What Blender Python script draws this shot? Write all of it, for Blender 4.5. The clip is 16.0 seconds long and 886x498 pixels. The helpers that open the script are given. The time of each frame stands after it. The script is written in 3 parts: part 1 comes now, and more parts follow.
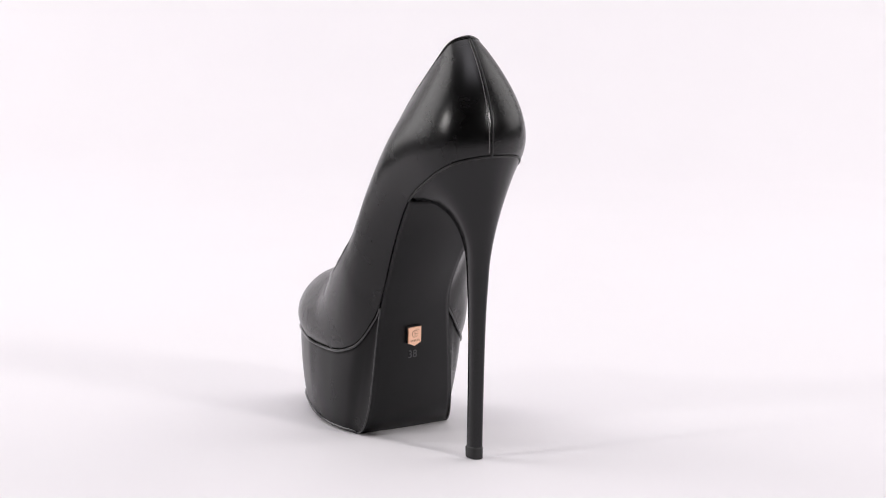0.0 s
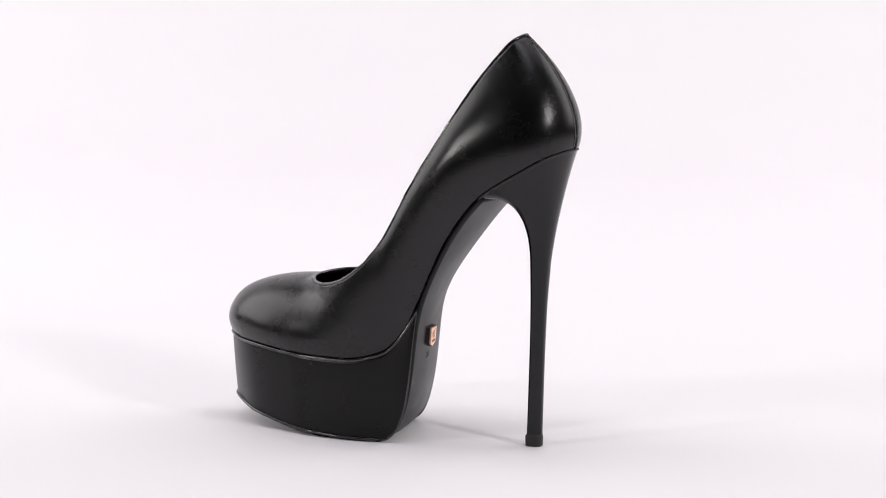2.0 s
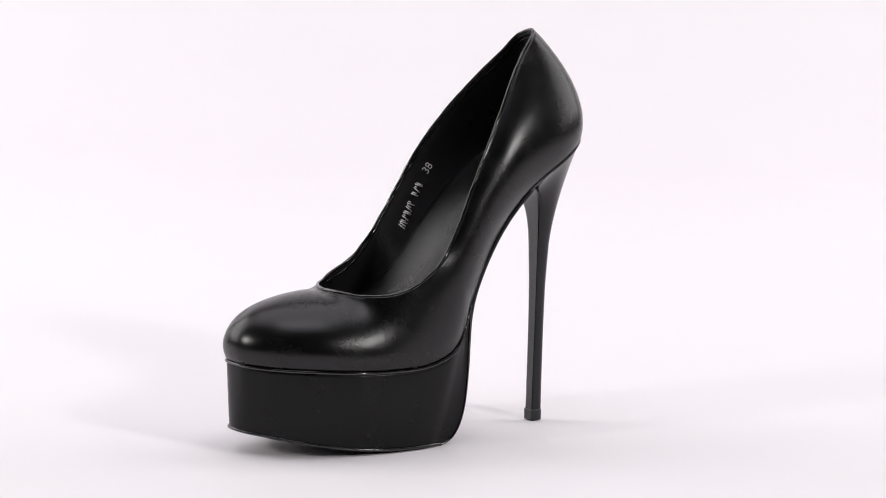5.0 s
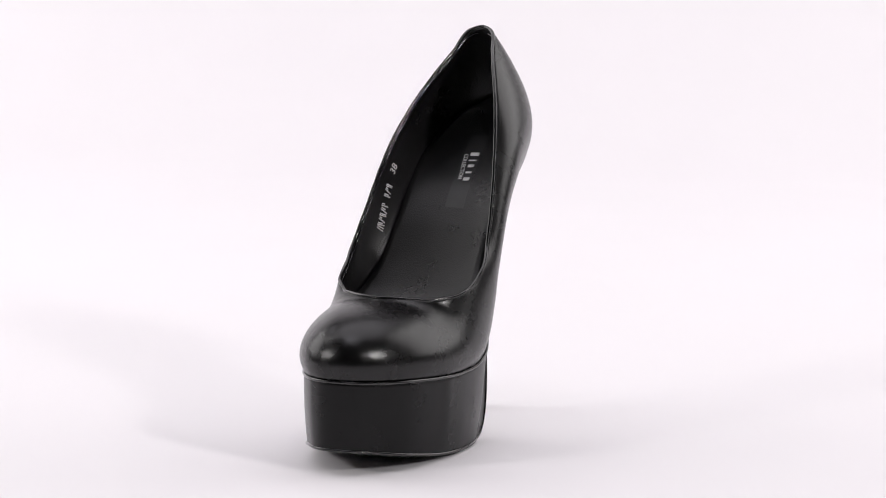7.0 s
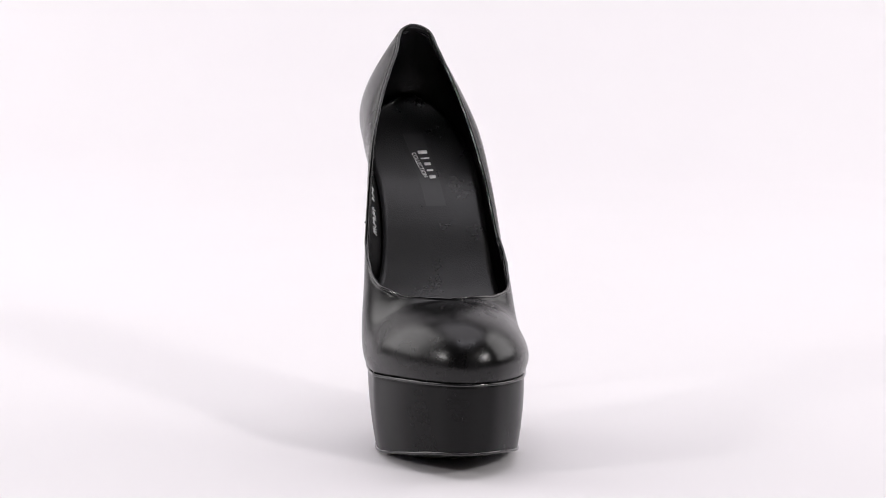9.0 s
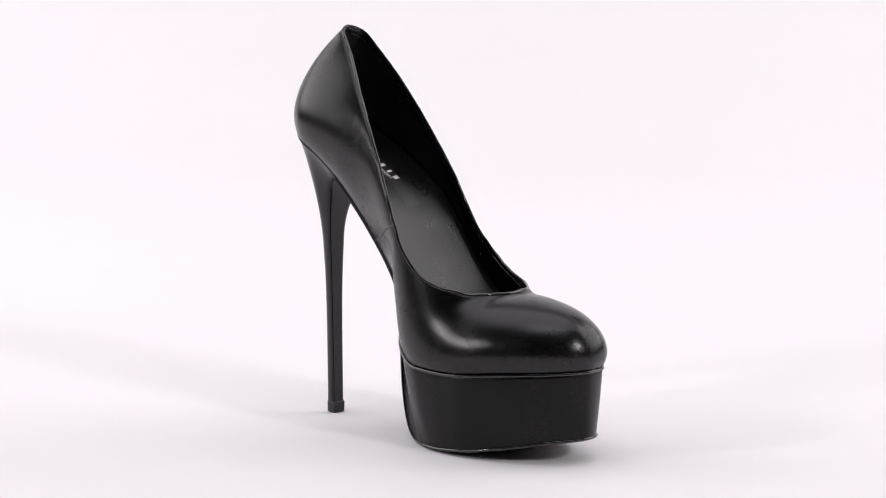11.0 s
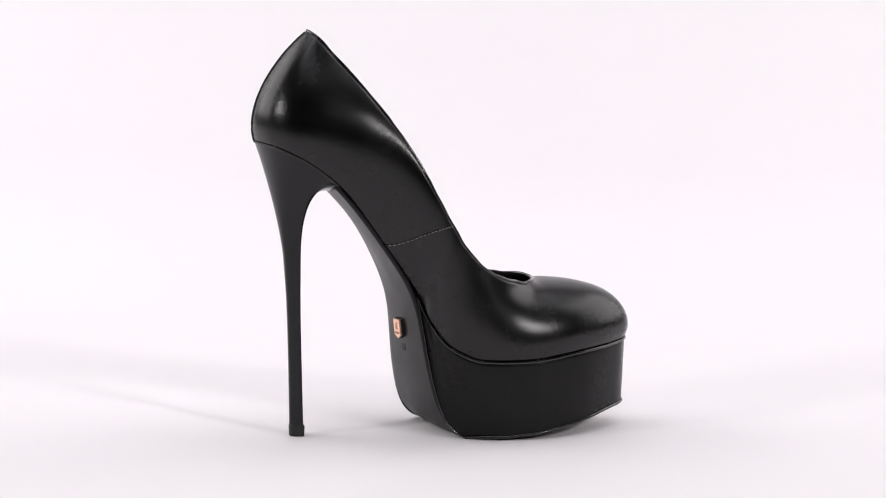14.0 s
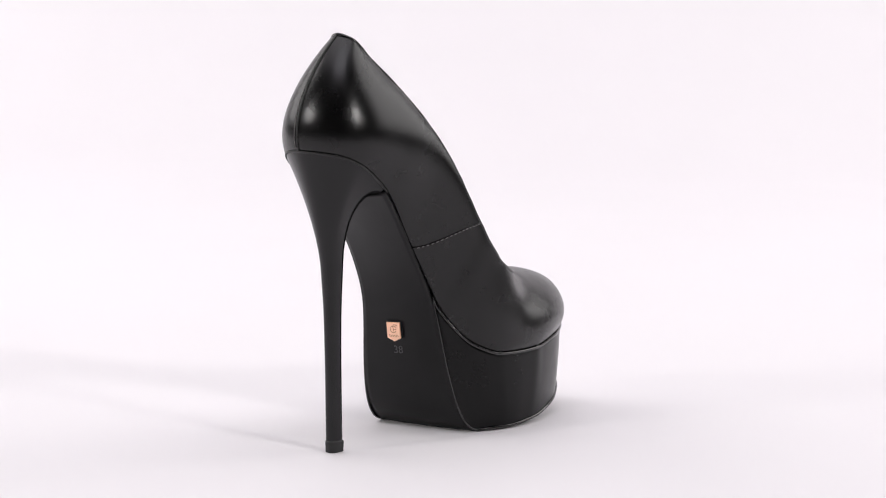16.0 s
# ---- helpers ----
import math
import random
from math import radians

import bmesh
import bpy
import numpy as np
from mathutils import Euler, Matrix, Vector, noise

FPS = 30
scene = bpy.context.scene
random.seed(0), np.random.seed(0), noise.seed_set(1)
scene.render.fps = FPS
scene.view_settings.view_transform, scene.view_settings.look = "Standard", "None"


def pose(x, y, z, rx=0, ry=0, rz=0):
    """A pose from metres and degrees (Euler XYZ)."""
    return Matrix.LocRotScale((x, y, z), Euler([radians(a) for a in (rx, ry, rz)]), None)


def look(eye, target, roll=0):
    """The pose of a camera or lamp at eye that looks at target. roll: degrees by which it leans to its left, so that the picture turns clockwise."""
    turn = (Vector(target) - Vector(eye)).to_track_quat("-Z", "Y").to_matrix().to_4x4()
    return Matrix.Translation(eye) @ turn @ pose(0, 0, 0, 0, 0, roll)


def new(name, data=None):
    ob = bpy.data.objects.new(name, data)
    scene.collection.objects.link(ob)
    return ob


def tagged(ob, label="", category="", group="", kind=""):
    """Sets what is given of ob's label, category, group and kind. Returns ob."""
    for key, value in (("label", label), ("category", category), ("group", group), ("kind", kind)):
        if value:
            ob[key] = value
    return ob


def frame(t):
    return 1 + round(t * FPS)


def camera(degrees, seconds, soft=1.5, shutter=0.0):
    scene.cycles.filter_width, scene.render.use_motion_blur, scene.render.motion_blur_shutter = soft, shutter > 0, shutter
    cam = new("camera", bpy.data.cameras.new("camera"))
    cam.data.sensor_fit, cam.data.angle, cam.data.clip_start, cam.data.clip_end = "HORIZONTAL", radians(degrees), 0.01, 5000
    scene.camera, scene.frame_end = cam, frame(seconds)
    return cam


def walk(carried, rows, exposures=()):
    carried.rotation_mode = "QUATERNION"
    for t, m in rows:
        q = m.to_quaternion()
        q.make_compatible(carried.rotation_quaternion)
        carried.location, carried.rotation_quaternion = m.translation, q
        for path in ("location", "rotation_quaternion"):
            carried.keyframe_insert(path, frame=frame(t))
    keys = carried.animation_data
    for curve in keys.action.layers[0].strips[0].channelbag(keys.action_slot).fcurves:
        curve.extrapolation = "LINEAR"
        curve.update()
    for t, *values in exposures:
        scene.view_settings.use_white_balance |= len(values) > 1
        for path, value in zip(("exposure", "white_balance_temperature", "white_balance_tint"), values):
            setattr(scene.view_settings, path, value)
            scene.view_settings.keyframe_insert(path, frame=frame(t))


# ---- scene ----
# A black platform pump turns on a white sweep; the camera stands still.
cam = camera(21.89, 16.0, soft=1.05)
CAM_POSE = pose(0.0, -1.2525, 0.2848, 90 - 8.272, 0, -0.4986) @ pose(0, 0, 0, 0, 0, 0.4813)
walk(cam, [(0.0, CAM_POSE), (16.0, CAM_POSE)], exposures=[(0.0, 0.0), (16.0, 0.0)])

# ---- light ----
world = bpy.data.worlds.new("studio_world")
scene.world = world
world.use_nodes = True
world.node_tree.nodes["Background"].inputs[0].default_value = (0.9, 0.92, 1.0, 1)
world.node_tree.nodes["Background"].inputs[1].default_value = 0.05


def area_lamp(name, eye, target, size_x, size_y, watts, tint):
    data = bpy.data.lights.new(name, "AREA")
    data.shape, data.size, data.size_y = "RECTANGLE", size_x, size_y
    data.energy, data.color = watts, tint
    ob = new(name, data)
    ob.matrix_world = look(eye, target)
    return ob


def from_azimuth(deg, el, dist):
    """A place at that azimuth (0 is +x, counted to the left), elevation and distance from the shoe."""
    a, e = radians(deg), radians(el)
    return (dist * math.cos(e) * math.cos(a), dist * math.cos(e) * math.sin(a), 0.1 + dist * math.sin(e))


WARM = (1.0, 0.962, 0.958)
PINK = (1.0, 0.968, 0.972)
LILAC = (0.985, 0.942, 1.0)
LAVENDER = (0.955, 0.925, 1.0)
area_lamp("key_lamp_right", from_azimuth(-45, 27, 1.7), (0, 0, 0.1), 0.14, 0.14, 8.4, WARM)
area_lamp("key_lamp_left", from_azimuth(-151, 24, 1.7), (0, 0, 0.1), 0.12, 0.12, 6.0, WARM)
for side_x, watts in ((-1.45, 17.5), (1.45, 15.5)):
    area_lamp("side_softbox", (side_x, 0.7, 1.0), (0.0, 0.85, 0.35), 1.5, 1.4, watts, PINK)
# unseen overhead panel, added to brighten the paper and fill the shoe's shadows
area_lamp("overhead_fill_panel", (0.0, 0.5, 2.35), (0.0, 0.7, 0.0), 2.6, 1.8, 23.5, LILAC)
area_lamp("front_panel", (0.0, -0.6, 1.95), (0.0, 0.0, 0.05), 1.0, 0.5, 4.8, LAVENDER)


# ---- materials ----
def material(name):
    m = bpy.data.materials.new(name)
    m.use_nodes = True
    return m, m.node_tree, m.node_tree.nodes["Principled BSDF"]


def ramp(tree, fac, stops):
    node = tree.nodes.new("ShaderNodeValToRGB")
    while len(node.color_ramp.elements) < len(stops):
        node.color_ramp.elements.new(0.5)
    for el, (pos, col) in zip(node.color_ramp.elements, stops):
        el.position, el.color = pos, (*col, 1)
    tree.links.new(fac, node.inputs[0])
    return node.outputs[0]


def noise_tex(tree, coords, scale, detail=4.0, rough=0.6):
    n = tree.nodes.new("ShaderNodeTexNoise")
    n.inputs["Scale"].default_value, n.inputs["Detail"].default_value, n.inputs["Roughness"].default_value = scale, detail, rough
    tree.links.new(coords, n.inputs["Vector"])
    return n.outputs["Fac"]


def coords_of(tree):
    return tree.nodes.new("ShaderNodeTexCoord").outputs["Object"]


def bump(tree, height, strength, distance, normal=None):
    b = tree.nodes.new("ShaderNodeBump")
    b.inputs["Strength"].default_value, b.inputs["Distance"].default_value = strength, distance
    tree.links.new(height, b.inputs["Height"])
    if normal:
        tree.links.new(normal, b.inputs["Normal"])
    return b.outputs["Normal"]


def leather(name, base, rough, grain, pebble=1500.0, spec=0.5):
    """Dyed smooth leather: pebble grain on which the gloss breaks up, and uneven polish."""
    m, tree, p = material(name)
    c = coords_of(tree)
    vor = tree.nodes.new("ShaderNodeTexVoronoi")
    vor.inputs["Scale"].default_value = pebble
    tree.links.new(c, vor.inputs["Vector"])
    fine = bump(tree, vor.outputs["Distance"], grain, 0.0002)
    mid = bump(tree, noise_tex(tree, c, pebble * 1.25, 2), grain * 0.5, 0.0002, fine)
    wide = bump(tree, noise_tex(tree, c, 45, 2), 0.02, 0.001, mid)
    tree.links.new(wide, p.inputs["Normal"])
    lo, hi = tuple(v * 0.7 for v in base), tuple(v * 1.35 for v in base)
    tree.links.new(ramp(tree, noise_tex(tree, c, 30, 6), [(0.3, lo), (0.7, hi)]), p.inputs["Base Color"])
    r = ramp(tree, noise_tex(tree, c, 55, 5), [(0.3, (rough - 0.04,) * 3), (0.75, (rough + 0.06,) * 3)])
    tree.links.new(r, p.inputs["Roughness"])
    p.inputs["Specular IOR Level"].default_value = spec
    return m


LEATHER = leather("black_leather", (0.0018, 0.0017, 0.0018), 0.25, 0.2, 1500.0, 0.43)
PLATFORM = leather("black_platform_leather", (0.0022, 0.0022, 0.0024), 0.29, 0.02, 1000.0, 0.23)
LINING = leather("black_lining", (0.014, 0.0135, 0.014), 0.30, 0.5, 1000.0, 0.5)
INSOLE_LEATHER = leather("black_insole_leather", (0.005, 0.0048, 0.005), 0.30, 0.5, 1300.0, 0.45)
EDGE = leather("black_glossed_edge", (0.003, 0.003, 0.0032), 0.13, 0.1, 1400.0, 0.8)
SOLE = leather("black_sole", (0.003, 0.003, 0.0036), 0.38, 0.05, 1400.0, 0.3)
HEEL = leather("black_heel_wrap", (0.003, 0.003, 0.0036), 0.2, 0.03, 1400.0, 0.38)


def plain(name, base, rough, metal=0.0, scale=200.0, spread=0.15):
    m, tree, p = material(name)
    c = coords_of(tree)
    lo, hi = tuple(v * (1 - spread) for v in base), tuple(min(1, v * (1 + spread)) for v in base)
    tree.links.new(ramp(tree, noise_tex(tree, c, scale, 4), [(0.3, lo), (0.7, hi)]), p.inputs["Base Color"])
    p.inputs["Roughness"].default_value, p.inputs["Metallic"].default_value = rough, metal
    return m


# black thread coloured light grey: the glint on the stitches is in the colour
THREAD_GLINT = plain("black_thread_painted_glint", (0.2, 0.19, 0.19), 0.25)
RUBBER = plain("black_rubber", (0.012, 0.012, 0.012), 0.5)
GOLD = plain("rose_gold_metal", (0.95, 0.60, 0.42), 0.28, 1.0, 900.0, 0.06)
GOLD_DARK = plain("engraved_rose_gold", (0.50, 0.28, 0.18), 0.45, 1.0, 900.0, 0.06)
SILVER = plain("silver_foil", (0.85, 0.85, 0.85), 0.35, 0.1, 1500.0, 0.12)
EMBOSS = plain("embossed_grey", (0.06, 0.06, 0.063), 0.5)
LABEL = plain("black_satin_label", (0.014, 0.014, 0.0145), 0.38)


def paper():
    m, tree, p = material("white_backdrop_paper")
    c = coords_of(tree)
    tree.links.new(ramp(tree, noise_tex(tree, c, 6, 5), [(0.3, (0.842, 0.822, 0.84)), (0.7, (0.85, 0.83, 0.848))]), p.inputs["Base Color"])
    tree.links.new(bump(tree, noise_tex(tree, c, 900, 3), 0.02, 0.0002), p.inputs["Normal"])
    p.inputs["Roughness"].default_value = 0.6
    p.inputs["Specular IOR Level"].default_value = 0.25
    return m


PAPER = paper()
WALL = plain("dark_grey_studio_wall", (0.09, 0.087, 0.09), 0.9, 0.0, 3.0, 0.1)


# ---- mesh helpers ----
def part(name, bm, mat, parent=None, label="", smooth=True):
    me = bpy.data.meshes.new(name)
    bmesh.ops.recalc_face_normals(bm, faces=bm.faces)
    for f in bm.faces:
        f.smooth = smooth
    bm.to_mesh(me)
    bm.free()
    me.materials.append(mat)
    ob = new(name, me)
    ob.parent = parent
    if label:
        ob["label"] = label
    return ob


def box_bm(x0, x1, y0, y1, z0, z1, bev=0.0):
    bm = bmesh.new()
    v = [bm.verts.new((x, y, z)) for x in (x0, x1) for y in (y0, y1) for z in (z0, z1)]
    for q in ((0, 1, 3, 2), (4, 6, 7, 5), (0, 4, 5, 1), (2, 3, 7, 6), (0, 2, 6, 4), (1, 5, 7, 3)):
        bm.faces.new([v[i] for i in q])
    if bev:
        bmesh.ops.bevel(bm, geom=bm.edges[:], offset=bev, segments=2, affect="EDGES")
    return bm


def pchip(keys, rows, s):
    """A smooth curve without overshoot through rows at the parameters keys."""
    rows = np.asarray(rows, float)
    keys = np.asarray(keys, float)
    h = np.diff(keys)[:, None]
    d = np.diff(rows, axis=0) / h
    m = np.zeros_like(rows)
    m[0], m[-1] = d[0], d[-1]
    a, b = d[:-1], d[1:]
    w1, w2 = 2 * h[1:] + h[:-1], h[1:] + 2 * h[:-1]
    ok = a * b > 0
    with np.errstate(divide="ignore", invalid="ignore"):
        hm = (w1 + w2) / (w1 / a + w2 / b)
    m[1:-1] = np.where(ok, hm, 0)
    i = int(min(max(np.searchsorted(keys, s, side="right") - 1, 0), len(keys) - 2))
    t = (s - keys[i]) / h[i, 0]
    h00, h10, h01, h11 = 2 * t**3 - 3 * t**2 + 1, t**3 - 2 * t**2 + t, -2 * t**3 + 3 * t**2, t**3 - t**2
    return h00 * rows[i] + h10 * h[i, 0] * m[i] + h01 * rows[i + 1] + h11 * h[i, 0] * m[i + 1]


def smooth_curve(keys, rows, s):
    """A rounder curve through rows (finite-difference tangents)."""
    rows = np.asarray(rows, float)
    keys = np.asarray(keys, float)
    m = np.gradient(rows, keys, axis=0)
    i = int(min(max(np.searchsorted(keys, s, side="right") - 1, 0), len(keys) - 2))
    h = keys[i + 1] - keys[i]
    t = (s - keys[i]) / h
    h00, h10, h01, h11 = 2 * t**3 - 3 * t**2 + 1, t**3 - 2 * t**2 + t, -2 * t**3 + 3 * t**2, t**3 - t**2
    return h00 * rows[i] + h10 * h * m[i] + h01 * rows[i + 1] + h11 * h * m[i + 1]


def bez(a, b, c, d, t):
    u = 1 - t
    return u**3 * a + 3 * u * u * t * b + 3 * u * t * t * c + t**3 * d


def grid_bm(rows, bm=None):
    """A quad sheet through rows of points in millimetres, shifted to the shoe's own frame."""
    bm = bm or bmesh.new()
    vs = [[bm.verts.new(place(p)) for p in r] for r in rows]
    for r0, r1 in zip(vs, vs[1:]):
        for i in range(len(r0) - 1):
            bm.faces.new((r0[i], r0[i + 1], r1[i + 1], r1[i]))
    return bm


SHIFT_Y = 4.1


def place(p):
    return Vector((p[0] / 1000, (p[1] + SHIFT_Y) / 1000, p[2] / 1000))


def tube_bm(points, radius, sides=8, bm=None, flat=1.0):
    """A round cord along points (metres, Vectors)."""
    bm = bm or bmesh.new()
    pts = [Vector(p) for p in points]
    rings = []
    up = Vector((0, 0, 1))
    for i, p in enumerate(pts):
        d = (pts[min(i + 1, len(pts) - 1)] - pts[max(i - 1, 0)]).normalized()
        a = d.cross(up)
        if a.length < 1e-3:
            a = d.cross(Vector((1, 0, 0)))
        a.normalize()
        b = a.cross(d).normalized()
        rings.append([bm.verts.new(p + radius * (math.cos(k) * a + math.sin(k) * flat * b)) for k in [2 * math.pi * j / sides for j in range(sides)]])
    for r0, r1 in zip(rings, rings[1:]):
        for j in range(sides):
            bm.faces.new((r0[j], r0[(j + 1) % sides], r1[(j + 1) % sides], r1[j]))
    bm.faces.new(rings[0][::-1])
    bm.faces.new(rings[-1])
    return bm


# ---- setting ----
def build_setting():
    # white paper sweep: floor, curve and upright back in one sheet
    bm = bmesh.new()
    prof = [(-0.75, 0.0), (1.2, 0.0)]
    r = 0.6
    for i in range(1, 17):
        a = radians(90 * i / 16)
        prof.append((1.2 + r * math.sin(a), r - r * math.cos(a)))
    prof.append((1.8, 2.2))
    rows = [[bm.verts.new((x, y, z)) for y, z in prof] for x in (-1.7, -0.6, 0.6, 1.7)]
    for a, b in zip(rows, rows[1:]):
        for i in range(len(a) - 1):
            bm.faces.new((a[i], b[i], b[i + 1], a[i + 1]))
    ob = part("ground", bm, PAPER)
    tagged(ob, "seamless white paper sweep curving up into a backdrop", "backdrop", kind="structure")
    for name, b in (("wall_north", (-2.6, 2.6, 2.4, 2.5, -0.02, 2.6)), ("wall_south", (-2.6, 2.6, -3.1, -3.0, -0.02, 2.6)),
                    ("wall_east", (2.6, 2.7, -3.1, 2.5, -0.02, 2.6)), ("wall_west", (-2.7, -2.6, -3.1, 2.5, -0.02, 2.6))):
        tagged(part(name, box_bm(*b), WALL, smooth=False), "dark grey painted studio wall around the set", "wall", kind="structure")
    tagged(part("floor", box_bm(-2.7, 2.7, -3.1, 2.5, -0.12, -0.004), WALL, smooth=False), "dark grey studio floor below the paper sweep", "floor", kind="structure")
    tagged(part("ceiling", box_bm(-2.7, 2.7, -3.1, 2.5, 2.6, 2.7), WALL, smooth=False), "dark grey studio ceiling over the set", "ceiling", kind="structure")


build_setting()

# ---- the shoe: guide curves in millimetres; x to the toe, y to its left, z up ----
STATIONS = [0, 1, 2, 3, 4, 5, 6, 7, 8, 9, 9.5, 10, 11, 12, 13, 14]
END = 14
FEATHER_L = [(-93, 0, 163), (-86, 16.5, 159.7), (-72, 24.5, 151), (-50, 27, 136.5), (-30, 26, 111), (-14, 27, 76), (-9, 30.5, 64), (2, 36, 51),
             (25, 40, 45.5), (45, 41, 45.5), (55, 41, 46), (65, 39.5, 46.5), (89.3, 33.4, 48.2), (107, 21.8, 49.2), (115.3, 11.2, 50), (117.3, 0, 50.2)]
FEATHER_R = [(-93, 0, 163), (-86, -17.5, 161.8), (-72, -25, 155.8), (-50, -23, 140), (-28, -18, 112), (-5.8, -15.4, 79), (1.4, -23.2, 63), (10.4, -31.7, 51.8),
             (28, -39, 45.2), (46, -40, 44.7), (56, -40, 45), (66, -37.4, 45.8), (88, -29, 48), (105, -18, 49.2), (114, -9, 50), (117.3, 0, 50.2)]
LOW_L = [(-99, 0, 182), (-91, 23, 179), (-71, 36.2, 171), (-45, 39.5, 150), (-24, 40, 121), (-8, 42, 88), (-3, 43, 74), (8, 45, 60),
         (28, 48, 56), (48, 49, 55.5), (57, 49, 56.5), (67, 47.5, 58), (94.5, 41.2, 60.5), (114, 26.8, 61), (121.8, 14, 60.5), (123, 0, 60)]
LOW_R = [(-99, 0, 182), (-91, -24.3, 179), (-71, -36.3, 171), (-45, -34.2, 151), (-22, -27, 122), (-1.6, -27.6, 92), (4.8, -34.3, 75), (15, -43, 61),
         (31, -48, 56.5), (48, -48, 55.5), (57, -48, 56.5), (67, -46, 58), (92.5, -37, 60.5), (111.5, -23, 61), (120.3, -11.5, 60.5), (123, 0, 60)]
HIGH_L = [(-82.5, 0, 208), (-76.5, 12.3, 205), (-60.5, 23.2, 193), (-36, 36.8, 166), (-17, 41.5, 134), (-1, 43.5, 103), (8, 43.5, 88), (22, 43, 78),
          (39, 42, 76), (60, 35, 77.5), (68, 27.5, 80.5), (75, 19.5, 82.4), (88, 18, 81.2), (101, 13, 77.3), (109, 7.5, 73.8), (112, 0, 71.5)]
HIGH_R = [(-82.5, 0, 208), (-77.8, -16, 205), (-63, -27.2, 195), (-37.5, -35.6, 175), (-14, -37, 148), (4, -38, 113), (11, -40.5, 95), (23, -42, 82),
          (39, -41.5, 77.5), (60, -34.5, 78), (68, -27.5, 80.5), (75, -19.5, 82.4), (88, -18, 81.2), (101, -13, 77.3), (109, -7.5, 73.8), (112, 0, 71.5)]
TOP_L = [(-64, 0, 223), (-60.5, 8.3, 220.3), (-50, 13.8, 207.6), (-30, 25.5, 174.6), (-12, 33, 141.6), (3, 37.3, 111.8), (14, 40, 98), (27, 39, 89),
         (40, 35, 85), (54, 22, 84), (60, 12, 84.4), (62, 0, 84.7), (78, 0, 83.7), (93, 0, 80.3), (102, 0, 76.8), (105, 0, 75.2)]
TOP_R = [(-64, 0, 223), (-60.5, -7.8, 220.6), (-50, -12.4, 209), (-31, -23, 186.5), (-10, -32, 156.5), (9, -37.3, 120.8), (18, -39, 106), (29, -38, 95),
         (40, -35, 89.5), (54, -22, 86), (60, -12, 85), (62, 0, 84.7), (78, 0, 83.7), (93, 0, 80.3), (102, 0, 76.8), (105, 0, 75.2)]
SIDES = {"L": (FEATHER_L, LOW_L, HIGH_L, TOP_L), "R": (FEATHER_R, LOW_R, HIGH_R, TOP_R)}


OTHER = {"L": "R", "R": "L"}


def guide(kind, side, s, curve=pchip):
    """A guide curve of one side, carried on smoothly across the toe and the back seam by the other side's stations."""
    mine, other = SIDES[side][kind], SIDES[OTHER[side]][kind]
    return curve([-2, -1] + STATIONS + [15, 16], [other[2], other[1]] + mine + [other[-2], other[-3]], s)


# the vamp runs on below the mouth as one smooth form and is cut there by an oval throat
VAMP_STATIONS = [7, 8, 9, 9.5, 10, 11, 12, 13, 14, 15]
RIDGE = [(30, 0, 110), (44, 0, 97), (53, 0, 89.8), (57.5, 0, 87), (62.5, 0, 85), (78, 0, 83.9), (93, 0, 81), (102, 0, 77.8), (105, 0, 76.3), (102, 0, 77.8)]
SHOULDER = [(25, 46, 104), (40, 43.5, 98.5), (53, 37, 91.5), (60.5, 34.2, 88.2), (68, 31.5, 86), (85, 24.5, 84), (100, 15.3, 80.4), (110, 8, 76), (114, 0, 73), (110, -8, 76)]


def vamp_point(side, s, v):
    sgn = 1 if side == "L" else -1
    r = pchip(VAMP_STATIONS, RIDGE, s)
    h = smooth_curve(VAMP_STATIONS, SHOULDER, s) * np.array((1, sgn, 1))
    if side == "L":
        # the outer side of the toe is the fuller one
        g = min(1, max(0, (s - 9.8) / 1.4)) * min(1, max(0, (14 - s) / 1.0))
        h = h + np.array((1.5, 2.0, 0.8)) * g
    # the inner side stands a little higher beside the mouth
    f = min(1, max(0, (9.9 - s) / 2.2)) ** 1.3
    h = h + np.array((0, 0, 7.0 if side == "R" else 3.0)) * f
    r = r + np.array((0, 0, 7.0 if side == "R" else 3.0)) * f
    return bez(guide(0, side, s), guide(1, side, s, smooth_curve), h, r, v)


def in_throat(p):
    return ((p[0] - 22) / 40.3) ** 2 + (p[1] / 38.5) ** 2 < 1


def throat_cut(side, s, found={}):
    """The share of a vamp row that lies outside the mouth."""
    key = (side, round(s, 5))
    if key not in found:
        lo, hi = 0.3, 1.0
        if not in_throat(vamp_point(side, s, 1.0)):
            lo = 1.0
        for _ in range(24):
            mid = (lo + hi) / 2
            if in_throat(vamp_point(side, s, mid)):
                hi = mid
            else:
                lo = mid
        found[key] = lo
    return found[key]


def split_row(side, s):
    """The two inner controls of a vamp row up to the throat."""
    t = throat_cut(side, s)
    a, d = guide(0, side, s), vamp_point(side, s, t)
    p1 = guide(1, side, s, smooth_curve)
    slope0 = (p1 - a) * t
    e = 1e-3
    slope1 = (vamp_point(side, s, t) - vamp_point(side, s, t - e)) / e * t / 3
    shift = guide(3, side, s) - d
    return a + slope0, d - slope1 + shift * 0.333


def settle_quarters():
    """Lets the quarter's guides at the throat follow the vamp, so that both run into one another."""
    fresh = {(side, i): split_row(side, STATIONS[i]) for side in "LR" for i in (8, 9)}
    JOIN.update(fresh)


JOIN = {}


def quarter_guide(kind, side, s):
    mine = list(SIDES[side][kind])
    for i in (8, 9):
        mine[i] = JOIN[(side, i)][kind - 1]
    other = SIDES[OTHER[side]][kind]
    return smooth_curve([-2, -1] + STATIONS, [other[2], other[1]] + mine, s)


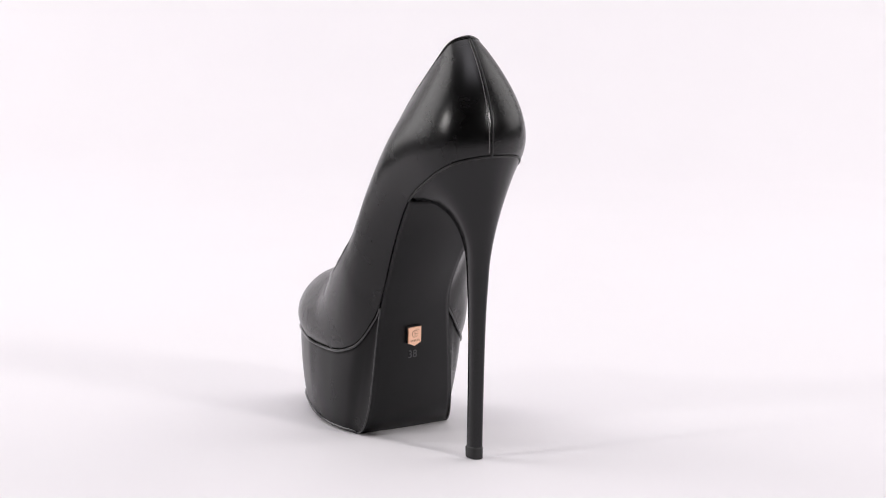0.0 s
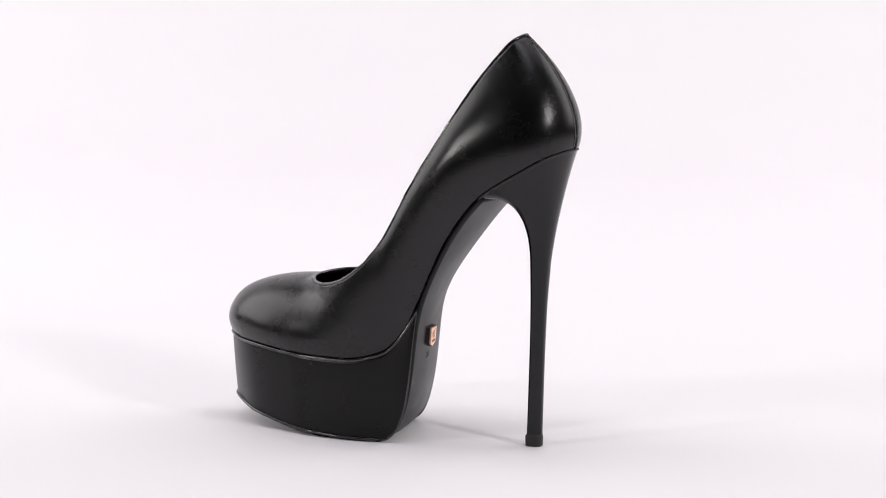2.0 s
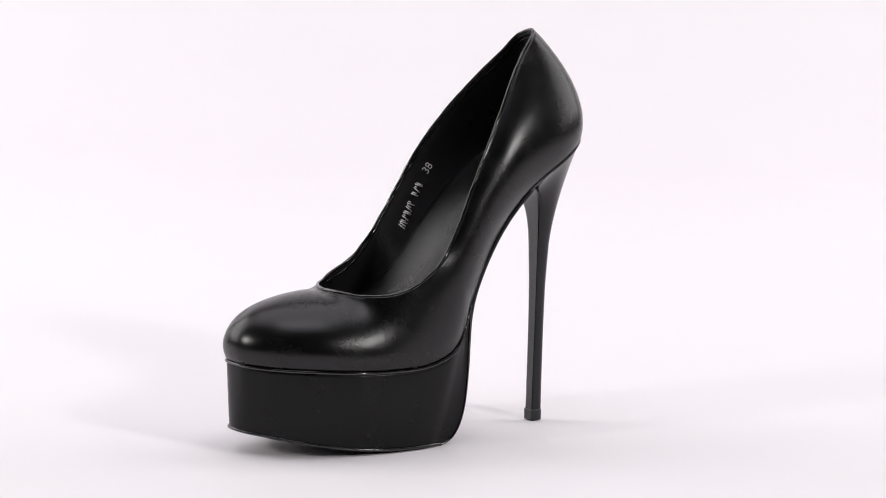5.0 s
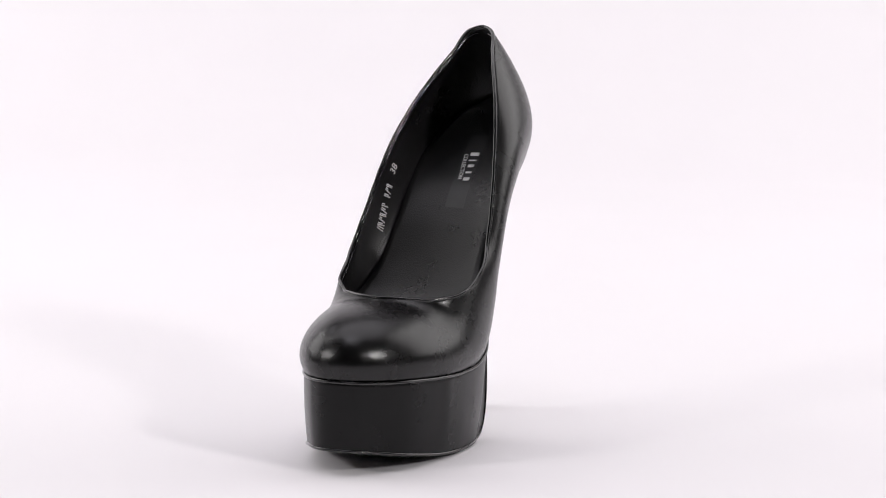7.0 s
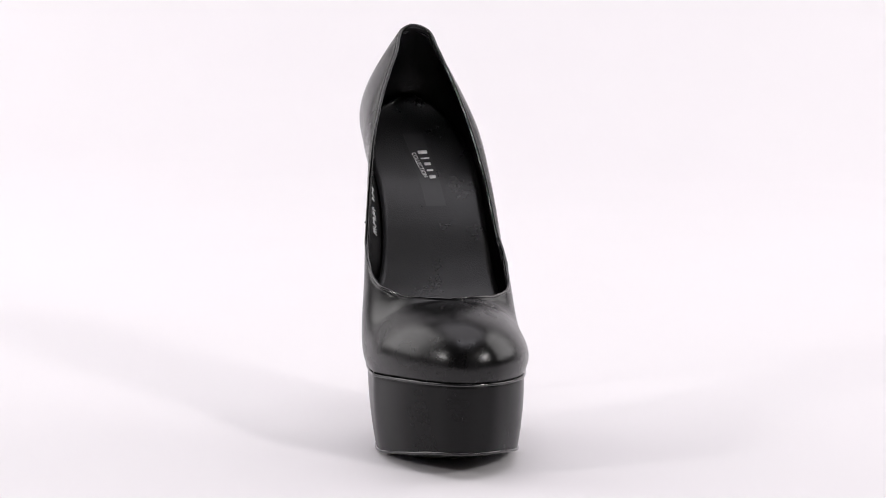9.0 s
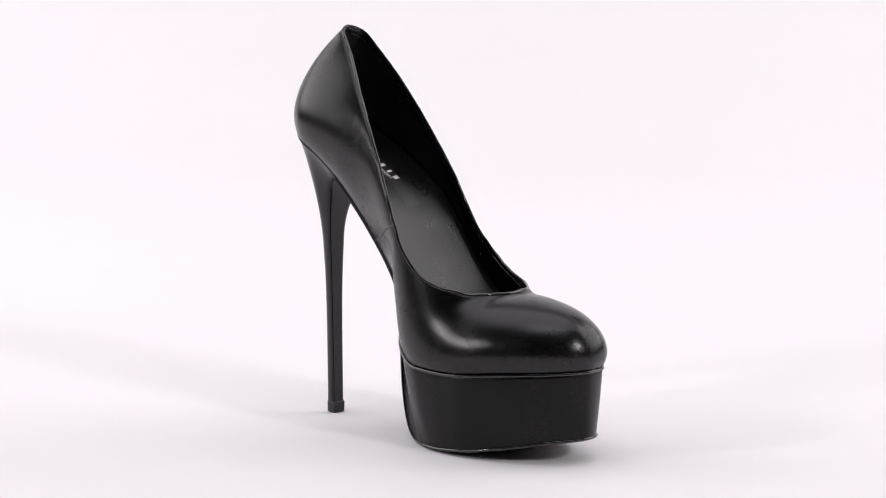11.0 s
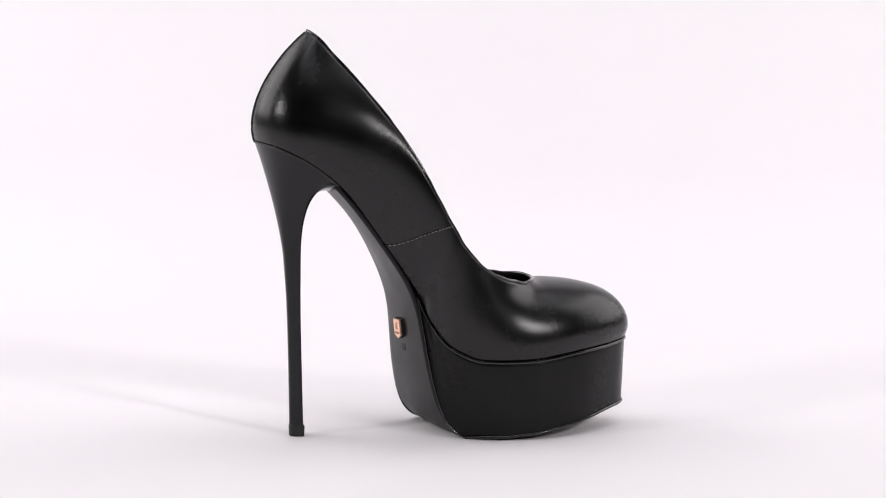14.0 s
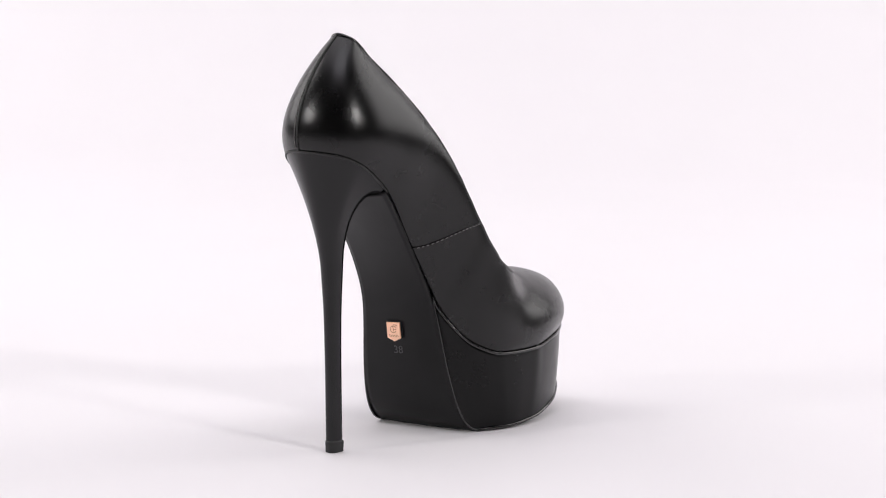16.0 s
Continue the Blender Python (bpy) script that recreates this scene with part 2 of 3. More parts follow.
def wall_point(side, s, v):
    """A point of the upper: s from the back seam to the toe, v from the feather edge to the top line."""
    s = min(max(s, 0), END)
    if not JOIN:
        settle_quarters()
    k = min(max((s - 7.6) / 1.0, 0), 1)
    k = k * k * (3 - 2 * k)
    p = q = 0
    if k < 1:
        p = bez(guide(0, side, s), quarter_guide(1, side, s), quarter_guide(2, side, s), guide(3, side, s), v)
    if k > 0:
        cut = throat_cut(side, s)
        q = vamp_point(side, s, v * cut)
        if s < 9.5:
            w = min(1, (9.5 - s) / 1.2)
            w = w * w * (3 - 2 * w)
            q = q + (guide(3, side, s) - vamp_point(side, s, cut)) * (w * v ** 2)
    return p * (1 - k) + q * k


def steps(a, b, n):
    return [a + (b - a) * i / n for i in range(n + 1)]


def fair(bm):
    """Evens out the vamp between the throat and the welt; the edges stay where they are."""
    bm.verts.ensure_lookup_table()
    bm.verts.index_update()
    co = np.array([v.co[:] for v in bm.verts])
    near = [[e.other_vert(v).index for e in v.link_edges] for v in bm.verts]
    most = max(len(n) for n in near)
    index = np.array([n + [i] * (most - len(n)) for i, n in enumerate(near)])
    count = np.array([len(n) for n in near])[:, None]
    x, z = co[:, 0] * 1000, co[:, 2] * 1000
    free = np.clip((x - 2) / 14, 0, 1) * np.clip((118 - z) / 14, 0, 1)
    free[[v.index for v in bm.verts if v.is_boundary]] = 0
    free = free[:, None]
    for i in range(800):
        step = 0.6 if i % 2 == 0 else -0.603
        mean = (co[index].sum(axis=1) - co * (most - count)) / count
        co = co + (mean - co) * step * free
    for v, c in zip(bm.verts, co):
        v.co = c


def even_lengthwise(grid):
    """Lets quarter and vamp run into one another along the foot without a crease."""
    n, m = grid.shape[:2]
    s = np.linspace(0, END, n)
    v = np.linspace(0, 1, m)
    share = np.clip((s - 5.2) / 1.0, 0, 1) * np.clip((12.4 - s) / 1.2, 0, 1)
    across = np.clip((1 - v) / 0.1, 0, 1) * np.clip(v / 0.1, 0, 1)
    reach = np.arange(-36, 37)
    weights = np.exp(-0.5 * (reach / 13.0) ** 2)
    weights /= weights.sum()

    def soft(g):
        padded = np.concatenate([np.repeat(g[:1], 36, axis=0), g, np.repeat(g[-1:], 36, axis=0)])
        return sum(w * padded[36 + r:36 + r + n] for r, w in zip(reach, weights))
    once = soft(grid)
    return grid + (2 * once - soft(once) - grid) * (share[:, None] * across[None, :])[:, :, None]


def uneven(points, amount, wave, seed):
    """The points of a cord in millimetres, pushed about a little as by hand lasting."""
    out = []
    for p in points:
        q = Vector((p[0] / wave + seed, p[1] / wave, p[2] / wave))
        out.append(np.array(p) + np.array(noise.noise_vector(q)) * amount)
    return out


def build_upper(shoe):
    bm = bmesh.new()
    for side in "LR":
        grid_bm(even_lengthwise(np.array([[wall_point(side, s, v) for v in steps(0, 1, 26)] for s in steps(0, END, 224)])), bm)
    bmesh.ops.remove_doubles(bm, verts=bm.verts, dist=0.00005)
    fair(bm)
    ob = part("upper", bm, LEATHER, shoe, "smooth black leather upper with a low round throat")
    sol = ob.modifiers.new("thickness", "SOLIDIFY")
    sol.thickness, sol.offset, sol.material_offset = 0.0014, -1, 1
    ob.data.materials.append(LINING)
    # rolled edge round the mouth
    loop = [wall_point("L", s, 1.0) for s in steps(0, 10, 90)] + [wall_point("R", s, 1.0) for s in steps(10, 0, 90)[1:]]
    inward = [p + np.array((0, -0.7 if p[1] > 0.5 else 0.7 if p[1] < -0.5 else 0, -0.3)) for p in loop]
    part("topline_binding", tube_bm([place(p) for p in uneven(inward, 0.28, 7.0, 3.0)], 0.0010, 8), EDGE, ob, "narrow rolled leather edge round the mouth")
    # the folded lining edge, a little below the rolled one, with its seam
    for side in "LR":
        pts = uneven([on_wall(side, s, 0.955 - 0.012 * math.sin(s), -1.75) for s in steps(0.35, 8.6, 110)], 0.3, 6.0, 9.0)
        edge = part("lining_edge", tube_bm([place(p) for p in pts], 0.0006, 6), EDGE, ob, "folded and stitched edge of the black lining")
        inner = 0.0006 if side == "R" else -0.0006
        for i in range(4, 106, 3):
            a, b = place(pts[i]), place(pts[i + 1])
            part("stitch", tube_bm([a + Vector((0, inner, 0)), b + Vector((0, inner, 0))], 0.00026, 5), EDGE, edge)
    return ob


def on_wall(side, s, v, lift):
    """A point lifted off the upper's outer face."""
    p = wall_point(side, s, v)
    e = 0.02
    a = wall_point(side, min(s + e, END), v) - wall_point(side, max(s - e, 0), v)
    b = wall_point(side, s, min(v + e, 1)) - wall_point(side, s, max(v - e, 0))
    n = np.cross(a, b)
    n = n / (np.linalg.norm(n) + 1e-9)
    if n[1] * (1 if side == "L" else -1) < 0:
        n = -n
    return p + n * lift


def build_seams(shoe, upper):
    # back seam: a dark ridge with a row of stitches beside it
    line = [wall_point("L", 0, v) + np.array((-0.15, 0, 0)) for v in steps(0.0, 0.98, 40)]
    seam = part("back_seam", tube_bm([place(p) for p in line], 0.0006, 6), RUBBER, upper, "closed back seam of the heel counter")
    for i in range(34):
        v = 0.04 + 0.92 * i / 34
        ends = [place(on_wall("L", 0.1, w, 0.25)) for w in (v, v + 0.019)]
        part("stitch", tube_bm(ends, 0.0003, 5), THREAD_GLINT, seam)
    # side seam between quarter and vamp
    pts = []
    for k in steps(0, 1, 26):
        pts.append((4.15 + 0.91 * k, 0.0 + k))
    side = part("side_seam", tube_bm([place(on_wall("R", s, v, 0.1)) for s, v in pts], 0.0006, 6), LEATHER, upper, "stitched side seam between quarter and vamp")
    for i in range(17):
        k = 0.06 + 0.9 * i / 16
        a = on_wall("R", 4.15 + 0.91 * k, k, 0.6)
        b = on_wall("R", 4.15 + 0.91 * (k + 0.03), k + 0.03, 0.6)
        part("stitch", tube_bm([place(a), place(b)], 0.0003, 5), THREAD_GLINT, side)


# platform: from the welt line down to the ground edge
BASE_KEYS = [5, 6, 7, 8, 9, 10, 11, 12, 13, 14]
BASE_L = [(8, 32.5, 0.7), (11, 33.8, 0.5), (17, 36, 0.5), (30, 37.8, 0.8), (45, 38.2, 1.7), (63, 36.4, 3.5), (86.6, 30.8, 7.6), (104, 19.8, 11.1), (113.2, 10.1, 12.6), (116, 0, 13)]
BASE_R = [(21, -28.3, 0.7), (23, -29.8, 0.5), (27, -31.8, 0.5), (37, -35, 0.8), (48, -36.3, 1.7), (64, -35.3, 3.5), (86, -28, 7.6), (103, -17, 11.1), (112.5, -8.5, 12.6), (116, 0, 13)]
BASES = {"L": BASE_L, "R": BASE_R}


def platform_point(side, s, v):
    top = guide(0, side, s)
    mine, other = BASES[side], BASES[OTHER[side]]
    bot = smooth_curve(BASE_KEYS + [15, 16], mine + [other[-2], other[-3]], s)
    k = max(0.0, 1 - (s - 5) / 2.2) ** 2
    out = 0.04 * top[1]
    low = bot + (top - bot) * 0.33 + np.array(((-15.0 if side == "L" else -10.5) * k, out, -24.5 * k))
    high = bot + (top - bot) * 0.67 + np.array((-3.0 * k, out, 0))
    return bez(bot, low, high, top, v)


def rear_row(v):
    """Across the sole's upright rear face, from left to right."""
    a, b = platform_point("L", 5, v), platform_point("R", 5, v)
    return [a + (b - a) * k + np.array((-1.6 * math.sin(math.pi * k), 0, 0)) for k in steps(0, 1, 16)]


def build_platform(shoe):
    bm = bmesh.new()
    vs = steps(0, 0.985, 18)
    for side in "LR":
        grid_bm([[platform_point(side, s, v) for v in vs] for s in steps(5, END, 90)], bm)
    # top and bottom skins close the block
    for v in (0.985, 0.0):
        grid_bm([[platform_point("L", s, v) * (1 - k) + platform_point("R", s, v) * k for k in steps(0, 1, 6)] for s in steps(5, END, 90)], bm)
    bmesh.ops.remove_doubles(bm, verts=bm.verts, dist=0.00005)
    plat = part("platform", bm, PLATFORM, shoe, "tall leather-wrapped platform under the forefoot")
    for v, name, label, lift, rad in ((0.985, "welt", "thin rolled welt between upper and platform", 0.2, 0.0009), (0.02, "rand", "thin lip along the platform's lower edge", 0.1, 0.0009)):
        pts = [platform_point("L", s, v) + np.array((0, lift, 0)) for s in steps(5, END, 80)] + [platform_point("R", s, v) - np.array((0, lift, 0)) for s in steps(END, 5, 80)[1:]]
        part(name, tube_bm([place(p) for p in uneven(pts, 0.16, 9.0, 5.0)], rad, 8), EDGE, plat, label)
    for side in "LR":
        pts = [platform_point(side, 5, v) for v in steps(0, 0.98, 40)]
        part("sole_edge", tube_bm([place(p) for p in pts], 0.0006, 8), EDGE, plat)


def waist_row(s):
    a, b = guide(0, "L", s), guide(0, "R", s)
    w = (s - 2.6) / 2.3
    return [a + (b - a) * k + np.array((-1.0, 0, -1.0)) * (0.6 + 1.6 * math.sin(math.pi * k)) * (1 - w) + np.array((-1.6 * math.sin(math.pi * k), 0, 0)) * w for k in steps(0, 1, 16)]


def build_sole(shoe):
    rows = [waist_row(s) for s in steps(2.95, 4.9, 28)] + [rear_row(v) for v in steps(0.985, 0.0, 40)]
    sheet = np.array(rows)
    for _ in range(40):
        sheet[1:-1] = sheet[1:-1] * 0.5 + (sheet[:-2] + sheet[2:]) * 0.25
    bm = grid_bm(sheet)
    ob = part("outsole", bm, SOLE, shoe, "smooth black sole running down the rear of the platform")
    sol = ob.modifiers.new("thickness", "SOLIDIFY")
    sol.thickness, sol.offset = 0.0022, 0
    # tread under the forefoot, lower along its middle than at the platform's edge
    rows = []
    for s in steps(5.1, 13.6, 60):
        a, b = platform_point("L", s, 0), platform_point("R", s, 0)
        m = (a + b) / 2
        row = []
        for k in steps(0, 1, 12):
            q = m + (a + (b - a) * k - m) * 0.82
            drop = min(m[2] - 0.3, 4.4) * min(1, max(0, (12.4 - s) / 2.2)) * math.sin(math.pi * k) ** 0.6
            row.append(q + np.array((-1.0, 0, 0.2 - drop)))
        rows.append(row)
    tread = part("tread", grid_bm(rows), RUBBER, shoe, "thin black rubber tread under the platform")
    sol = tread.modifiers.new("thickness", "SOLIDIFY")
    sol.thickness, sol.offset = 0.0004, 0
    return ob


def pin_ring(z):
    """The slim heel's section at height z: flat front, rounded back."""
    back = pchip([0, 40, 75, 101], [(-74.6,), (-75.2,), (-76.2,), (-78,)], z)[0]
    front = pchip([0, 20, 85, 101], [(-67.2,), (-67.8,), (-69,), (-69,)], z)[0]
    half = pchip([0, 40, 75, 101], [(3.7,), (3.9,), (4.4,), (5.6,)], z)[0]
    return back, front, half


def ring_at(q, z):
    """q runs 0..2 on one side: back centre (0), side, front corner (1), front centre (2); the sign gives the side."""
    back, front, half = pin_ring(z)
    sgn = 1 if q >= 0 else -1
    q = abs(q)
    if q <= 1:
        a = q * math.pi / 2
        e = 0.75
        x = back + (front - back) * (1 - math.cos(a) ** e)
        y = half * math.sin(a) ** e
    else:
        x, y = front, half * (2 - q)
    return np.array((x, sgn * y - 3.4, z))


def heel_column(q):
    """From the seat down to the slim pin."""
    side = "L" if q >= 0 else "R"
    k = abs(q)
    if k <= 1:
        top = guide(0, side, 3.05 * k)
        w = k ** 2.2
    else:
        a, b = guide(0, "L", 3.05), guide(0, "R", 3.05)
        c = (a + b) / 2
        top = (a if q > 0 else b) * (2 - k) + c * (k - 1) + np.array((0, 0, -3.5)) * math.sin((k - 1) * math.pi / 2)
        w = 1.0
    foot = ring_at(q, 101)
    p1 = top + np.array((5, 0, -15)) * (1 - w) + np.array((-10, 0, 5)) * w
    p1[1] = p1[1] + (foot[1] - p1[1]) * 0.26
    p2 = foot + np.array((-2.5, 0, 21)) * (1 - w) + np.array((0.0, 0, 33)) * w
    p2[1] = foot[1] * 1.0 + (top[1] - foot[1]) * 0.06
    col = [bez(top, p1, p2, foot, t) for t in steps(0, 1, 26)]
    return col + [ring_at(q, z) for z in steps(98, 5.5, 24)]


def build_heel(shoe):
    qs = steps(0, 1, 14) + steps(1, 2, 5)[1:] + [-x for x in (steps(0, 1, 14) + steps(1, 2, 5)[1:])[::-1]][1:]
    cols = [heel_column(q if i <= 19 else min(q, -1e-9)) for i, q in enumerate(qs)]
    bm = grid_bm(cols)
    bmesh.ops.remove_doubles(bm, verts=bm.verts, dist=0.00005)
    heel = part("heel", bm, HEEL, shoe, "very high slim black stiletto heel")
    # dark joint line under the counter
    pts = [guide(0, "R", s) for s in steps(3.0, 0, 40)] + [guide(0, "L", s) for s in steps(0, 3.0, 40)[1:]]
    part("heel_seat_line", tube_bm([place(p) for p in pts], 0.0006, 6), RUBBER, heel)
    bm = bmesh.new()
    rings = []
    for z, g in ((0.0, 0.9), (0.4, 1.08), (6.0, 1.12), (6.6, 1.02)):
        ring = []
        for i in range(28):
            q = -2 + 4 * i / 28
            p = ring_at(q, 0)
            c = np.array((-71.0, -3.4, 0))
            p = c + (p - c) * g
            ring.append(bm.verts.new(place((p[0], p[1], z))))
        rings.append(ring)
    for r0, r1 in zip(rings, rings[1:]):
        for j in range(28):
            bm.faces.new((r0[j], r0[(j + 1) % 28], r1[(j + 1) % 28], r1[j]))
    bm.faces.new(rings[0][::-1])
    bm.faces.new(rings[-1])
    part("heel_tip", bm, RUBBER, heel, "short black rubber top piece at the heel's foot", smooth=False)


INSOLE_KEYS = [0, 1, 2, 3, 4, 5, 6, 7, 8, 9]
INSOLE = [(-87, 0, 180, 4), (-77, 0, 169, 20), (-50, 1, 150, 29), (-28, 3, 134, 29), (-12, 3.5, 116, 29), (4, 2.5, 92, 31), (20, 0, 74, 36), (42, 0, 64, 36), (72, 0, 61, 31), (98, 0, 63, 13)]


def insole_point(s, k, lift=0.0):
    x, y, z, h = smooth_curve(INSOLE_KEYS, INSOLE, s)
    dx, _, dz, _ = smooth_curve(INSOLE_KEYS, INSOLE, min(s + 0.01, 9)) - smooth_curve(INSOLE_KEYS, INSOLE, max(s - 0.01, 0))
    n = np.array((-dz, 0, dx)) / math.hypot(dx, dz)
    return np.array((x, y + k * h, z)) + n * (2.0 * k * k + lift)


def build_insole(shoe):
    ob = part("insole", grid_bm([[insole_point(s, k) for k in steps(-1, 1, 16)] for s in steps(0, 9, 60)]), INSOLE_LEATHER, shoe, "soft black leather insole with a woven label")
    sol = ob.modifiers.new("thickness", "SOLIDIFY")
    sol.thickness, sol.offset = 0.002, 0
    return ob


def text_mesh(text, size, depth):
    """Raised letters as a mesh, centred, in the xy plane."""
    cu = bpy.data.curves.new("letters", "FONT")
    cu.body, cu.size, cu.extrude, cu.align_x, cu.align_y = text, size, depth, "CENTER", "CENTER"
    ob = bpy.data.objects.new("letters", cu)
    scene.collection.objects.link(ob)
    me = bpy.data.meshes.new_from_object(ob.evaluated_get(bpy.context.evaluated_depsgraph_get()))
    bpy.data.objects.remove(ob)
    return me


def frame_at(origin, right, up):
    """A pose with x along right, y along up (made square) and z out of the face."""
    x = Vector(right).normalized()
    z = x.cross(Vector(up)).normalized()
    y = z.cross(x)
    m = Matrix((x, y, z)).transposed().to_4x4()
    m.translation = origin
    return m


def lettered(name, text, size, depth, mat, parent, m, label=""):
    me = text_mesh(text, size, depth)
    me.materials.clear()
    me.materials.append(mat)
    ob = new(name, me)
    ob.parent = parent
    ob.matrix_local = m
    if label:
        ob["label"] = label
    return ob


def rear_face(z, k):
    """The pose of the sole's rear face at that height and share of its width; x runs to the shoe's right as seen from behind."""
    lo, hi = 0.0, 0.98
    for _ in range(30):
        v = (lo + hi) / 2
        if rear_row(v)[8][2] < z:
            lo = v
        else:
            hi = v

    def pt(v, k):
        a, b = platform_point("L", 5, v), platform_point("R", 5, v)
        return place(a + (b - a) * k + np.array((-1.6 * math.sin(math.pi * k), 0, 0)))
    o = pt(v, k)
    m = frame_at(o, pt(v, k + 0.02) - pt(v, k - 0.02), pt(v + 0.02, k) - pt(v - 0.02, k))
    return m @ pose(0, 0, 0.0011)


def build_badge(outsole):
    m = rear_face(57.0, 0.46)
    outline = [(-4.3, 5.3), (4.3, 5.3), (4.3, -3.6), (0, -5.6), (-4.3, -3.6)]
    for name, z0, z1, g, mat, label in (("badge_base", 0.0, 0.0016, 1.06, RUBBER, ""), ("badge", 0.0016, 0.0026, 1.0, GOLD, "small rose gold metal shield badge")):
        bm = bmesh.new()
        low = [bm.verts.new((x * g / 1000, y * g / 1000, z0)) for x, y in outline]
        high = [bm.verts.new((x * g / 1000, y * g / 1000, z1)) for x, y in outline]
        bm.faces.new(low[::-1])
        bm.faces.new(high)
        for i in range(5):
            bm.faces.new((low[i], low[(i + 1) % 5], high[(i + 1) % 5], high[i]))
        bmesh.ops.bevel(bm, geom=[e for e in bm.edges if all(abs(v.co.z - z1) < 1e-6 for v in e.verts)], offset=0.00025, segments=2, affect="EDGES")
        ob = part(name, bm, mat, outsole, label, smooth=False)
        ob.matrix_local = m
    # engraved ring, strokes and a line of bars
    bm = bmesh.new()
    circle = [Vector((1.9 * math.cos(a) / 1000, (1.4 + 1.9 * math.sin(a)) / 1000, 0.00262)) for a in [0.6 + 5.2 * i / 20 for i in range(21)]]
    tube_bm(circle, 0.0002, 5, bm)
    tube_bm([Vector((-0.0002, 0.0032, 0.00262)), Vector((0.0001, 0.0002, 0.00262))], 0.0002, 5, bm)
    tube_bm([Vector((0.0, 0.0016, 0.00262)), Vector((0.0019, 0.0012, 0.00262))], 0.0002, 5, bm)
    tube_bm([Vector((0.0004, 0.0042, 0.00262)), Vector((0.0026, 0.0036, 0.00262))], 0.0002, 5, bm)
    for i in range(6):
        x = -0.0027 + 0.00105 * i
        tube_bm([Vector((x, -0.0016 - 0.0002 * (i % 2), 0.00262)), Vector((x + 0.0004, -0.0030, 0.00262))], 0.00022, 5, bm)
    part("engraving", bm, GOLD_DARK, outsole).matrix_local = m
    lettered("size_mark", "38", 0.0062, 0.0001, EMBOSS, outsole, rear_face(46.0, 0.47), "faint embossed size number")


def insole_pose(x, y, lift):
    lo, hi = 0.0, 9.0
    for _ in range(30):
        s = (lo + hi) / 2
        if insole_point(s, 0)[0] < x:
            lo = s
        else:
            hi = s
    def pt(s, k):
        return insole_point(s, k)
    h = smooth_curve(INSOLE_KEYS, INSOLE, s)
    k = (y - h[1]) / h[3]
    o = place(insole_point(s, k, lift))
    return frame_at(o, place(pt(s + 0.05, k)) - place(pt(s - 0.05, k)), Vector((0, 1, 0)))


def build_label(insole):
    # satin patch bent along the insole
    rows = []
    for i in range(13):
        x = -64 + 46 * i / 12
        rows.append([np.array(insole_pose(x, y, 1.02).translation) * 1000 - np.array((0, SHIFT_Y, 0)) for y in [-5.6 + 6.0 * i / 12 + 2.8 * j for j in range(5)]])
    patch = part("label_patch", grid_bm(rows), LABEL, insole, "black satin maker's label")
    sol = patch.modifiers.new("thickness", "SOLIDIFY")
    sol.thickness, sol.offset = 0.0002, 0
    patch.modifiers.new("crisp_edge", "EDGE_SPLIT").split_angle = radians(40)
    # the maker's mark as plain shapes
    for i, (w, tall) in enumerate(((2.6, 5.4), (0.9, 5.0), (2.2, 3.6), (1.4, 3.6), (2.4, 3.6))):
        x = (-50.0, -45.6, -41.6, -37.0, -32.6)[i]
        m = insole_pose(x, 3.4 + i * 0.75, 1.5)
        bm = box_bm(-w / 2000, w / 2000, -tall / 2000, tall / 2000, -0.0001, 0.0002)
        part("maker_mark", bm, SILVER, insole).matrix_local = m
    lettered("label_word", "COLLECTION", 0.0036, 0.00005, SILVER, insole, insole_pose(-41.0, 0.2, 1.4) @ pose(0, 0, 0, 0, 0, 7))


